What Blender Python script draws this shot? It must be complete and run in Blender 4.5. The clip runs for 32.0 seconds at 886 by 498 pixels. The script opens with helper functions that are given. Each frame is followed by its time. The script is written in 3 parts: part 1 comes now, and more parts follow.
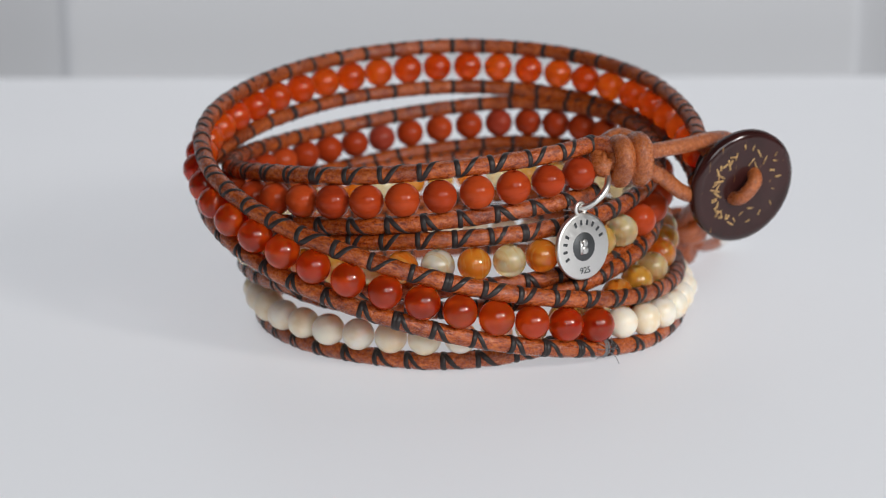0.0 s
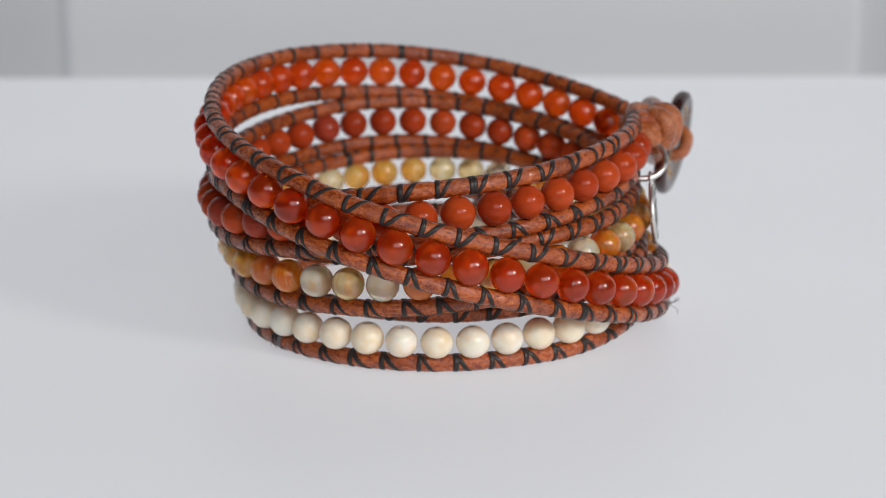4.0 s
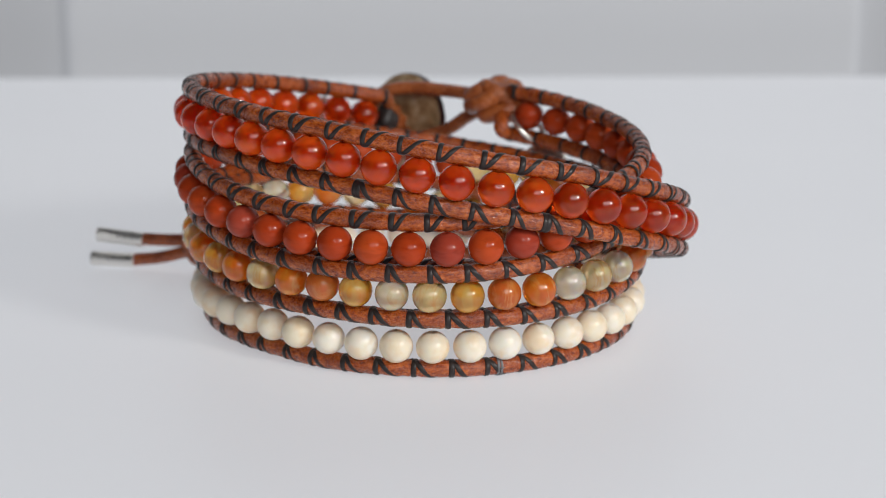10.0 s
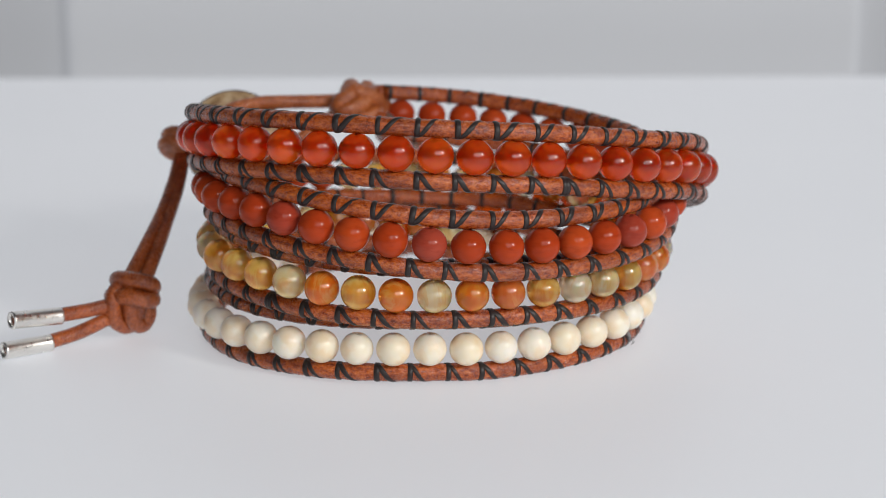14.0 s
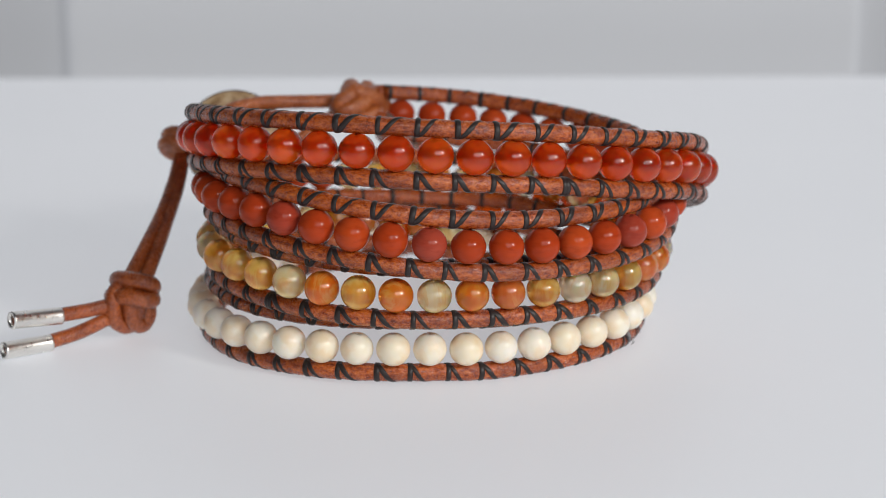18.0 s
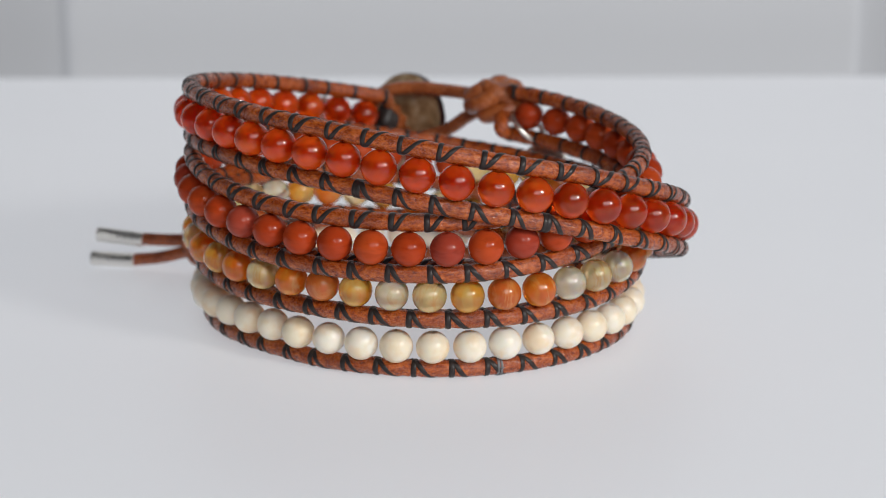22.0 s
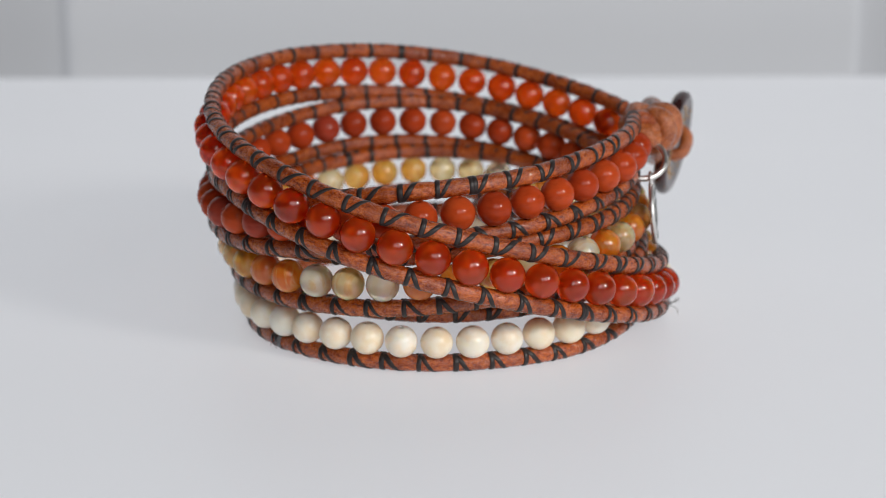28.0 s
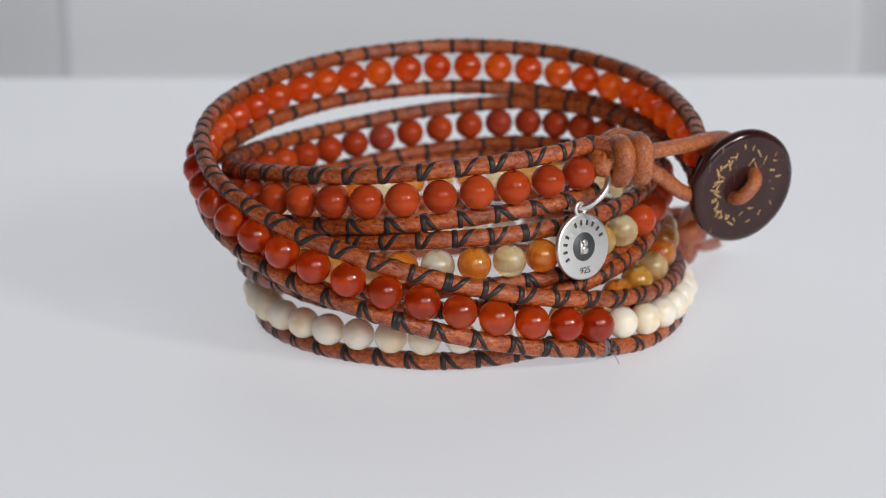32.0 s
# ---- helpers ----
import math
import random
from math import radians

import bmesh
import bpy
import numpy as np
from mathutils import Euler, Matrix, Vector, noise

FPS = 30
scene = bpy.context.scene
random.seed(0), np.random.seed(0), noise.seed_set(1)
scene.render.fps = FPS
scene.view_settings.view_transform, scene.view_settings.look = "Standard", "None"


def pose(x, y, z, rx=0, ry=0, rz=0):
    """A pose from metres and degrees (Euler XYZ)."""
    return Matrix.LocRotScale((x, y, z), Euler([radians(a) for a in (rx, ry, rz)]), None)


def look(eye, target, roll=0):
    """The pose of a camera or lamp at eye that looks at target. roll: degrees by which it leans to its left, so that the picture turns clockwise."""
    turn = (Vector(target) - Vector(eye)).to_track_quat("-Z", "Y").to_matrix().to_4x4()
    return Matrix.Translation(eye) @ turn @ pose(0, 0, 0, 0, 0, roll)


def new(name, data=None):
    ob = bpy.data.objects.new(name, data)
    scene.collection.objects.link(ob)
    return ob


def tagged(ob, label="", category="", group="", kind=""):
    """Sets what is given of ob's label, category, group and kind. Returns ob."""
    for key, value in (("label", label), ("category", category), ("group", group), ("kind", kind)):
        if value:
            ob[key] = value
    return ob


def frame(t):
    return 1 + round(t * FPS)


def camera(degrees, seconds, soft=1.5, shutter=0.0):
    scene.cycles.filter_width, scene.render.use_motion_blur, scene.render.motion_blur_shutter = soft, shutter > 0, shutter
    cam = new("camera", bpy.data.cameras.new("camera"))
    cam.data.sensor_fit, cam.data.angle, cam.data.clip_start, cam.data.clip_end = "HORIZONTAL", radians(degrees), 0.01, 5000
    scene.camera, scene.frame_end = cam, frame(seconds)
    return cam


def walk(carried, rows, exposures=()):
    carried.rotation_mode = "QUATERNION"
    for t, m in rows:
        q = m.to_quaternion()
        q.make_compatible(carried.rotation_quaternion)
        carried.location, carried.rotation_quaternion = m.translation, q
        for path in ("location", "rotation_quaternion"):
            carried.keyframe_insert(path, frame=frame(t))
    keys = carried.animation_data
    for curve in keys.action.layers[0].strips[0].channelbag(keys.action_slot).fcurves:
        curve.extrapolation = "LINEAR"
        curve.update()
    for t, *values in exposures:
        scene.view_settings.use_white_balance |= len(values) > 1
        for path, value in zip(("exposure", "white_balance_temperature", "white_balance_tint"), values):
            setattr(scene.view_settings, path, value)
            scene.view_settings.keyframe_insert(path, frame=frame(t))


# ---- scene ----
cam = camera(28.414, 32.0, soft=0.8)
cam.data.dof.use_dof = True
cam.data.dof.focus_distance = 0.211
cam.data.dof.aperture_fstop = 29.0
EYE = Vector((-0.00012, -0.23865, 0.07158))
PITCH, YAW = 0.25344, -0.00418
AIM = EYE + Vector((math.sin(YAW) * math.cos(PITCH), math.cos(YAW) * math.cos(PITCH), -math.sin(PITCH)))
walk(cam, [(0.0, look(EYE, AIM, -0.188)), (32.0, look(EYE, AIM, -0.188))])

# ---- light ----
world = bpy.data.worlds.new("studio")
scene.world = world
world.use_nodes = True
world.node_tree.nodes["Background"].inputs["Color"].default_value = (0.985, 0.98, 1.0, 1.0)
world.node_tree.nodes["Background"].inputs["Strength"].default_value = 0.01
scene.view_settings.exposure = 0.0


def area_lamp(name, eye, target, size_x, size_y, watts, colour=(1, 1, 1)):
    data = bpy.data.lights.new(name, "AREA")
    data.shape, data.size, data.size_y, data.energy, data.color = "RECTANGLE", size_x, size_y, watts, colour
    ob = new(name, data)
    ob.matrix_world = look(eye, target)
    return tagged(ob, "soft studio light above the white sheet", "studio light")


area_lamp("softbox", (0.17, -0.58, 0.31), (0, 0, 0.01), 0.44, 0.26, 1.45, (0.97, 0.985, 1.0))
area_lamp("side_lamp", (0.52, -0.50, 0.36), (0, 0, 0.02), 0.13, 0.13, 2.8, (1.0, 0.975, 0.94))


# ---- materials ----
def material(name, rough=0.5, metal=0.0, base=(0.8, 0.8, 0.8)):
    m = bpy.data.materials.new(name)
    m.use_nodes = True
    b = m.node_tree.nodes["Principled BSDF"]
    b.inputs["Base Color"].default_value = (*base, 1)
    b.inputs["Roughness"].default_value = rough
    b.inputs["Metallic"].default_value = metal
    return m, m.node_tree, b


def node(tree, kind, **sockets):
    n = tree.nodes.new(kind)
    for key, value in sockets.items():
        n.inputs[key.replace("_", " ")].default_value = value
    return n


def ramp(tree, source, stops):
    r = tree.nodes.new("ShaderNodeValToRGB")
    while len(r.color_ramp.elements) < len(stops):
        r.color_ramp.elements.new(0.5)
    for e, (at, colour) in zip(r.color_ramp.elements, stops):
        e.position, e.color = at, (*colour, 1)
    tree.links.new(source, r.inputs["Fac"])
    return r.outputs["Color"]


def mix(tree, kind, fac, a, b):
    n = tree.nodes.new("ShaderNodeMix")
    n.data_type, n.blend_type = "RGBA", kind
    n.clamp_factor = True
    if isinstance(fac, float):
        n.inputs[0].default_value = fac
    else:
        tree.links.new(fac, n.inputs[0])
    for socket, value in ((n.inputs[6], a), (n.inputs[7], b)):
        if isinstance(value, tuple):
            socket.default_value = (*value, 1)
        else:
            tree.links.new(value, socket)
    return n.outputs[2]


def noise_of(tree, scale, detail=4.0, stretch=None, seeded=False, rough=0.55):
    co = tree.nodes.new("ShaderNodeTexCoord").outputs["Object"]
    if stretch:
        mp = tree.nodes.new("ShaderNodeMapping")
        mp.inputs["Scale"].default_value = stretch
        tree.links.new(co, mp.inputs["Vector"])
        co = mp.outputs["Vector"]
    n = node(tree, "ShaderNodeTexNoise", Scale=scale, Detail=detail, Roughness=rough)
    if seeded:
        n.noise_dimensions = "4D"
        info = tree.nodes.new("ShaderNodeObjectInfo")
        mul = tree.nodes.new("ShaderNodeMath")
        mul.operation = "MULTIPLY"
        mul.inputs[1].default_value = 57.0
        tree.links.new(info.outputs["Random"], mul.inputs[0])
        tree.links.new(mul.outputs[0], n.inputs["W"])
    tree.links.new(co, n.inputs["Vector"])
    return n.outputs["Fac"]


def bump(tree, b, height, strength, distance):
    n = tree.nodes.new("ShaderNodeBump")
    n.inputs["Strength"].default_value, n.inputs["Distance"].default_value = strength, distance
    tree.links.new(height, n.inputs["Height"])
    tree.links.new(n.outputs["Normal"], b.inputs["Normal"])


def leather(name, dark, mid, light, cord=False):
    """Waxed leather; cord: the grain runs along the winding, by the place that its mesh stores."""
    m, t, b = material(name, 0.3)

    def grain_of(scale, detail, stretch):
        if not cord:
            return noise_of(t, scale, detail)
        a = t.nodes.new("ShaderNodeAttribute")
        a.attribute_name = "cord_place"
        mp = t.nodes.new("ShaderNodeMapping")
        mp.inputs["Scale"].default_value = (stretch, 1, 1)
        t.links.new(a.outputs["Vector"], mp.inputs["Vector"])
        n = node(t, "ShaderNodeTexNoise", Scale=scale, Detail=detail, Roughness=0.6)
        t.links.new(mp.outputs["Vector"], n.inputs["Vector"])
        return n.outputs["Fac"]

    grain = grain_of(2600.0, 5.0, 0.6)
    fine = grain_of(6500.0, 3.0, 0.7)
    colour = ramp(t, grain, [(0.34, dark), (0.5, mid), (0.68, light)])
    stain = ramp(t, grain_of(380.0, 4.0, 0.5), [(0.36, (0.42, 0.30, 0.26)), (0.56, (1, 1, 1))])
    pits = ramp(t, grain_of(3600.0, 2.0, 0.8), [(0.27, (0.25, 0.16, 0.14)), (0.36, (1, 1, 1))])
    t.links.new(mix(t, "MULTIPLY", 0.7, mix(t, "MULTIPLY", 0.65, colour, stain), pits), b.inputs["Base Color"])
    t.links.new(ramp(t, fine, [(0.35, (0.36,) * 3), (0.65, (0.15,) * 3)]), b.inputs["Roughness"])
    bump(t, b, mix(t, "MIX", 0.4, grain, fine), 0.9, 0.00025)
    t.links.new(b.inputs["Normal"].links[0].from_socket, b.inputs["Coat Normal"])
    b.inputs["Coat Weight"].default_value = 0.38
    b.inputs["Specular IOR Level"].default_value = 0.5
    b.inputs["Coat Roughness"].default_value = 0.12
    return m


BROWNS = ((0.19, 0.024, 0.003), (0.43, 0.080, 0.010), (0.61, 0.160, 0.028))
LEATHER = leather("brown leather", *BROWNS, cord=True)
END_LEATHER = leather("brown leather end", *BROWNS)
KNOT_LEATHER = leather("tan leather", (0.33, 0.080, 0.020), (0.47, 0.125, 0.032), (0.58, 0.19, 0.058))
TAIL_LEATHER = leather("worn brown leather", (0.24, 0.044, 0.009), (0.41, 0.090, 0.019), (0.52, 0.140, 0.036))

THREAD, _t, _b = material("waxed thread", 0.32, base=(0.030, 0.023, 0.022))
_b.inputs["Specular IOR Level"].default_value = 0.3
bump(_t, _b, noise_of(_t, 5000.0, 3.0), 0.4, 0.0001)


def carnelian():
    m, t, b = material("carnelian", 0.19)
    info = t.nodes.new("ShaderNodeObjectInfo").outputs["Random"]
    hue = ramp(t, info, [(0.0, (0.82, 0.078, 0.004)), (0.5, (0.87, 0.100, 0.005)), (1.0, (0.91, 0.130, 0.007))])
    cloud = ramp(t, noise_of(t, 210.0, 2.0, (1, 1, 1.6), True), [(0.38, (0.80, 0.62, 0.6)), (0.6, (1.0, 1.0, 1.0))])
    t.links.new(mix(t, "MULTIPLY", 1.0, hue, cloud), b.inputs["Base Color"])
    b.inputs["Transmission Weight"].default_value = 0.76
    b.inputs["Subsurface Weight"].default_value = 0.8
    b.inputs["Subsurface Radius"].default_value = (1.0, 0.25, 0.08)
    b.inputs["Subsurface Scale"].default_value = 0.0014
    b.inputs["Specular IOR Level"].default_value = 0.2
    b.inputs["Coat Weight"].default_value = 0.25
    b.inputs["Coat Roughness"].default_value = 0.04
    b.inputs["IOR"].default_value = 1.46
    return m


def jasper(name, low, mid, high):
    m, t, b = material(name, 0.16)
    b.inputs["Specular IOR Level"].default_value = 0.18
    info = t.nodes.new("ShaderNodeObjectInfo").outputs["Random"]
    hue = ramp(t, info, [(0.0, low), (0.55, mid), (1.0, high)])
    vein = ramp(t, noise_of(t, 420.0, 6.0, (1, 1, 3), True), [(0.36, (0.78, 0.70, 0.70)), (0.48, (1, 1, 1)), (0.66, (1.12, 1.1, 1.05))])
    t.links.new(mix(t, "MULTIPLY", 0.7, hue, vein), b.inputs["Base Color"])
    b.inputs["Subsurface Weight"].default_value = 0.08
    b.inputs["Subsurface Scale"].default_value = 0.0005
    bump(t, b, noise_of(t, 900.0, 3.0, None, True), 0.05, 0.0002)
    return m


def agate(name, body, band, streak, clear):
    """Agate of a body colour with bands of another and thin streaks of a third; clear: how much light passes."""
    m, t, b = material(name, 0.20)
    bands = ramp(t, noise_of(t, 300.0, 2.0, (1.6, 1.6, 0.5), True), [(0.44, (0, 0, 0)), (0.60, (1, 1, 1))])
    lines = ramp(t, noise_of(t, 520.0, 4.0, (2.4, 0.5, 0.5), True), [(0.52, (0, 0, 0)), (0.60, (1, 1, 1)), (0.68, (0, 0, 0))])
    colour = mix(t, "MIX", bands, body, band)
    t.links.new(mix(t, "MIX", mix(t, "MULTIPLY", 1.0, lines, (0.6, 0.6, 0.6)), colour, streak), b.inputs["Base Color"])
    b.inputs["Transmission Weight"].default_value = clear
    b.inputs["Specular IOR Level"].default_value = 0.2
    b.inputs["Coat Weight"].default_value = 0.4
    b.inputs["Coat Roughness"].default_value = 0.04
    b.inputs["Subsurface Weight"].default_value = 0.8
    b.inputs["Subsurface Radius"].default_value = (1.0, 0.7, 0.35)
    b.inputs["Subsurface Scale"].default_value = 0.0022
    b.inputs["IOR"].default_value = 1.54
    return m


def bone():
    m, t, b = material("cream bone", 0.3)
    info = t.nodes.new("ShaderNodeObjectInfo").outputs["Random"]
    hue = ramp(t, info, [(0.0, (0.93, 0.80, 0.62)), (0.5, (0.94, 0.84, 0.71)), (1.0, (0.95, 0.86, 0.75))])
    tint = ramp(t, noise_of(t, 380.0, 5.0, None, True), [(0.4, (0.92, 0.83, 0.70)), (0.54, (1, 1, 1))])
    t.links.new(mix(t, "MULTIPLY", 0.8, hue, tint), b.inputs["Base Color"])
    b.inputs["Subsurface Weight"].default_value = 0.9
    b.inputs["Subsurface Radius"].default_value = (1.0, 0.9, 0.75)
    b.inputs["Subsurface Scale"].default_value = 0.0016
    bump(t, b, noise_of(t, 1500.0, 3.0, None, True), 0.06, 0.0002)
    return m


STONES = {
    "carnelian": carnelian(), "bone": bone(),
    "jasper": jasper("red jasper", (0.36, 0.040, 0.010), (0.43, 0.049, 0.010), (0.49, 0.066, 0.014)),
    "jasper dusky": jasper("dusky jasper", (0.33, 0.050, 0.030), (0.36, 0.046, 0.022), (0.38, 0.060, 0.034)),
    "agate a": agate("honey agate", (0.97, 0.44, 0.05), (0.98, 0.66, 0.20), (0.90, 0.26, 0.02), 0.76),
    "agate o": agate("orange agate", (0.95, 0.22, 0.012), (0.97, 0.34, 0.030), (0.96, 0.56, 0.16), 0.66),
    "agate r": agate("rust agate", (0.74, 0.17, 0.030), (0.82, 0.26, 0.050), (0.90, 0.40, 0.12), 0.50),
    "agate p": agate("pale agate", (0.99, 0.72, 0.32), (0.99, 0.84, 0.56), (0.95, 0.50, 0.12), 0.78),
    "agate c": agate("clear agate", (0.98, 0.82, 0.56), (0.98, 0.90, 0.76), (0.93, 0.56, 0.20), 0.76)}

SILVER, _t, _b = material("polished silver", 0.2, 1.0, (0.86, 0.84, 0.80))
_s = noise_of(_t, 1400.0, 5.0)
_t.links.new(ramp(_t, _s, [(0.3, (0.24,) * 3), (0.7, (0.42,) * 3)]), _b.inputs["Roughness"])
BRUSHED, _t, _b = material("brushed silver", 0.36, 1.0, (0.80, 0.79, 0.77))
_s = noise_of(_t, 2600.0, 6.0)
_t.links.new(ramp(_t, _s, [(0.3, (0.28,) * 3), (0.7, (0.5,) * 3)]), _b.inputs["Roughness"])
bump(_t, _b, _s, 0.08, 0.0001)
OXIDE, _t, _b = material("dark oxidised silver", 0.5, 0.7, (0.09, 0.095, 0.10))
bump(_t, _b, noise_of(_t, 3000.0, 4.0), 0.3, 0.0001)


def coconut():
    m, t, b = material("dark coconut shell", 0.15)
    fleck = ramp(t, noise_of(t, 1100.0, 3.0, (1.0, 1.0, 0.25)), [(0.66, (0.036, 0.011, 0.010)), (0.72, (0.40, 0.22, 0.08))])
    cloud = ramp(t, noise_of(t, 200.0, 3.0), [(0.3, (0.75, 0.75, 0.75)), (0.7, (1.3, 1.2, 1.2))])
    t.links.new(mix(t, "MULTIPLY", 1.0, fleck, cloud), b.inputs["Base Color"])
    bump(t, b, noise_of(t, 900.0, 4.0, (1.0, 0.35, 1.0)), 0.12, 0.0003)
    return m


COCONUT = coconut()
SHELL_BACK, _t, _b = material("rough coconut back", 0.4)
_t.links.new(ramp(_t, noise_of(_t, 420.0, 6.0), [(0.36, (0.22, 0.12, 0.05)), (0.5, (0.44, 0.29, 0.15)), (0.64, (0.58, 0.44, 0.28))]), _b.inputs["Base Color"])
bump(_t, _b, noise_of(_t, 1200.0, 5.0), 0.3, 0.0003)
CARVED, _t, _b = material("carved coconut", 0.6, base=(0.30, 0.17, 0.06))
_t.links.new(ramp(_t, noise_of(_t, 2500.0, 3.0), [(0.35, (0.26, 0.14, 0.05)), (0.6, (0.66, 0.42, 0.18))]), _b.inputs["Base Color"])
GREY_FLUFF, _t, _b = material("frayed thread end", 0.7, base=(0.20, 0.20, 0.21))


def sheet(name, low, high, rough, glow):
    """White set material; its glow is added to even out tone and shadows."""
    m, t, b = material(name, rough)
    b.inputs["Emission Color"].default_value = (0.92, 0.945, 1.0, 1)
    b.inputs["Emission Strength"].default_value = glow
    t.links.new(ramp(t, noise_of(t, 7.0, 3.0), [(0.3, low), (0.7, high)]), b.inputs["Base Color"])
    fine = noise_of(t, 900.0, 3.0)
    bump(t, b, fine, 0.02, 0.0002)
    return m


# No lamps: emission in sheet and cloths stands in for even studio light.
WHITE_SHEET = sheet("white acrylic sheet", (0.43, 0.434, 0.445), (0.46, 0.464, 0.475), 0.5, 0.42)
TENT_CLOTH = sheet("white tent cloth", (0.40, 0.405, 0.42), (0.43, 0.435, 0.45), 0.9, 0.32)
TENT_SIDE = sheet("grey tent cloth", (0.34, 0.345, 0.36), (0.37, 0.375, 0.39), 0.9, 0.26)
UNSEEN_CLOTH = sheet("dark unseen enclosure", (0.07, 0.07, 0.075), (0.10, 0.10, 0.105), 0.9, 0.0)


# ---- mesh helpers ----
def shade(mesh, smooth=True):
    if smooth:
        mesh.polygons.foreach_set("use_smooth", [True] * len(mesh.polygons))
    return mesh


def part(name, bm, mat, parent, label="", smooth=True):
    mesh = bpy.data.meshes.new(name)
    bm.to_mesh(mesh)
    bm.free()
    mesh.materials.append(mat)
    ob = new(name, shade(mesh, smooth))
    ob.parent = parent
    return tagged(ob, label) if label else ob


def sweep(points, radius, sides=10, closed=False, up=Vector((0, 0, 1)), caps=True, squash=1.0, tops=None):
    """A tube along points; radius is a number or one per point; tops: where a flat tube's face looks, point by point."""
    n = len(points)
    radii = [radius] * n if isinstance(radius, (int, float)) else radius
    bm = bmesh.new()
    rings = []
    side = None
    for i, p in enumerate(points):
        a, b = points[i - 1 if (i or closed) else 0], points[(i + 1) % n if (i + 1 < n or closed) else i]
        t = (b - a).normalized()
        if side is None:
            side = t.cross(up)
            if side.length < 1e-3:
                side = t.cross(Vector((1, 0, 0)))
        if tops:
            side = t.cross(tops[i])
        side = (side - t * side.dot(t)).normalized()
        top = side.cross(t)
        rings.append([bm.verts.new(p + (side * math.cos(k * math.tau / sides) + top * (math.sin(k * math.tau / sides) * squash)) * radii[i]) for k in range(sides)])
    for i in range(n if closed else n - 1):
        r0, r1 = rings[i], rings[(i + 1) % n]
        for k in range(sides):
            bm.faces.new((r0[k], r0[(k + 1) % sides], r1[(k + 1) % sides], r1[k]))
    if caps and not closed:
        bm.faces.new(rings[0])
        bm.faces.new(rings[-1][::-1])
    bmesh.ops.recalc_face_normals(bm, faces=bm.faces)
    return bm


def smooth_line(points, steps=8):
    """Catmull-Rom through points."""
    pts = [Vector(p) for p in points]
    pts = [pts[0] * 2 - pts[1]] + pts + [pts[-1] * 2 - pts[-2]]
    out = []
    for i in range(1, len(pts) - 2):
        a, b, c, d = pts[i - 1:i + 3]
        for k in range(steps):
            s = k / steps
            out.append(0.5 * (2 * b + (c - a) * s + (2 * a - 5 * b + 4 * c - d) * s * s + (3 * b - a - 3 * c + d) * s ** 3))
    out.append(pts[-2])
    return out


def lathe(profile, sides=32):
    """Turns (radius, height) pairs round z."""
    bm = bmesh.new()
    rings = []
    for r, z in profile:
        if r < 1e-9:
            rings.append([bm.verts.new((0, 0, z))])
        else:
            rings.append([bm.verts.new((r * math.cos(k * math.tau / sides), r * math.sin(k * math.tau / sides), z)) for k in range(sides)])
    for a, b in zip(rings, rings[1:]):
        for k in range(sides):
            va, vb = a[k % len(a)], a[(k + 1) % len(a)]
            vc, vd = b[(k + 1) % len(b)], b[k % len(b)]
            loop = [v for i, v in enumerate((va, vb, vc, vd)) if v not in (va, vb, vc, vd)[:i]]
            if len(loop) > 2:
                bm.faces.new(loop)
    bmesh.ops.recalc_face_normals(bm, faces=bm.faces)
    return bm


def merge_into(bm, other, m=None):
    mesh = bpy.data.meshes.new("scrap")
    other.to_mesh(mesh)
    other.free()
    if m is not None:
        mesh.transform(m)
    bm.from_mesh(mesh)
    bpy.data.meshes.remove(mesh)
    return bm


def block(sx, sy, sz, bevel=0.0):
    bm = bmesh.new()
    bmesh.ops.create_cube(bm, size=1.0)
    bmesh.ops.scale(bm, vec=(sx, sy, sz), verts=bm.verts)
    if bevel:
        bmesh.ops.bevel(bm, geom=bm.edges, offset=bevel, segments=2, affect="EDGES")
    return bm


def setting(name, bm, mat, label, category, smooth=False):
    mesh = bpy.data.meshes.new(name)
    bm.to_mesh(mesh)
    bm.free()
    mesh.materials.append(mat)
    return tagged(new(name, shade(mesh, smooth)), label, category, kind="structure")


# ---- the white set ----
# Floor and back cloth glow by added emission; no source lies behind them.
floor = setting("floor", block(1.6, 1.0, 0.004, 0.001), WHITE_SHEET, "white acrylic sheet with an added even glow under the bracelet", "floor")
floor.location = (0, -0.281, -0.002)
wall_north = setting("wall_north", block(0.243, 0.006, 0.7, 0.002), TENT_CLOTH, "pale grey cloth with an added glow at the back of the light tent", "wall")
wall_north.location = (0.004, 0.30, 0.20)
# Side cloths carry a weaker added glow, which darkens the back corners.
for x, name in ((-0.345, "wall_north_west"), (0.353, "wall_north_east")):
    side_panel = setting(name, block(0.5, 0.006, 0.7, 0.002), TENT_SIDE, "darker grey cloth with a dimmer added glow beside the back of the tent", "wall")
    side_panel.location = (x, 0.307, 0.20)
# Unseen dark walls and ceiling, added to limit bounce and darken bead reflections.
for name, size, at in (("wall_west", (0.006, 1.13, 0.80), (-0.72, -0.24, 0.40)), ("wall_east", (0.006, 1.13, 0.80), (0.72, -0.24, 0.40)),
                       ("wall_south", (1.43, 0.006, 0.80), (0, -0.777, 0.40)), ("ceiling", (1.45, 1.14, 0.006), (0, -0.24, 0.804))):
    setting(name, block(*size, 0.002), UNSEEN_CLOTH, "plain dark grey screen added out of view to close the set", "ceiling" if name == "ceiling" else "wall").location = at

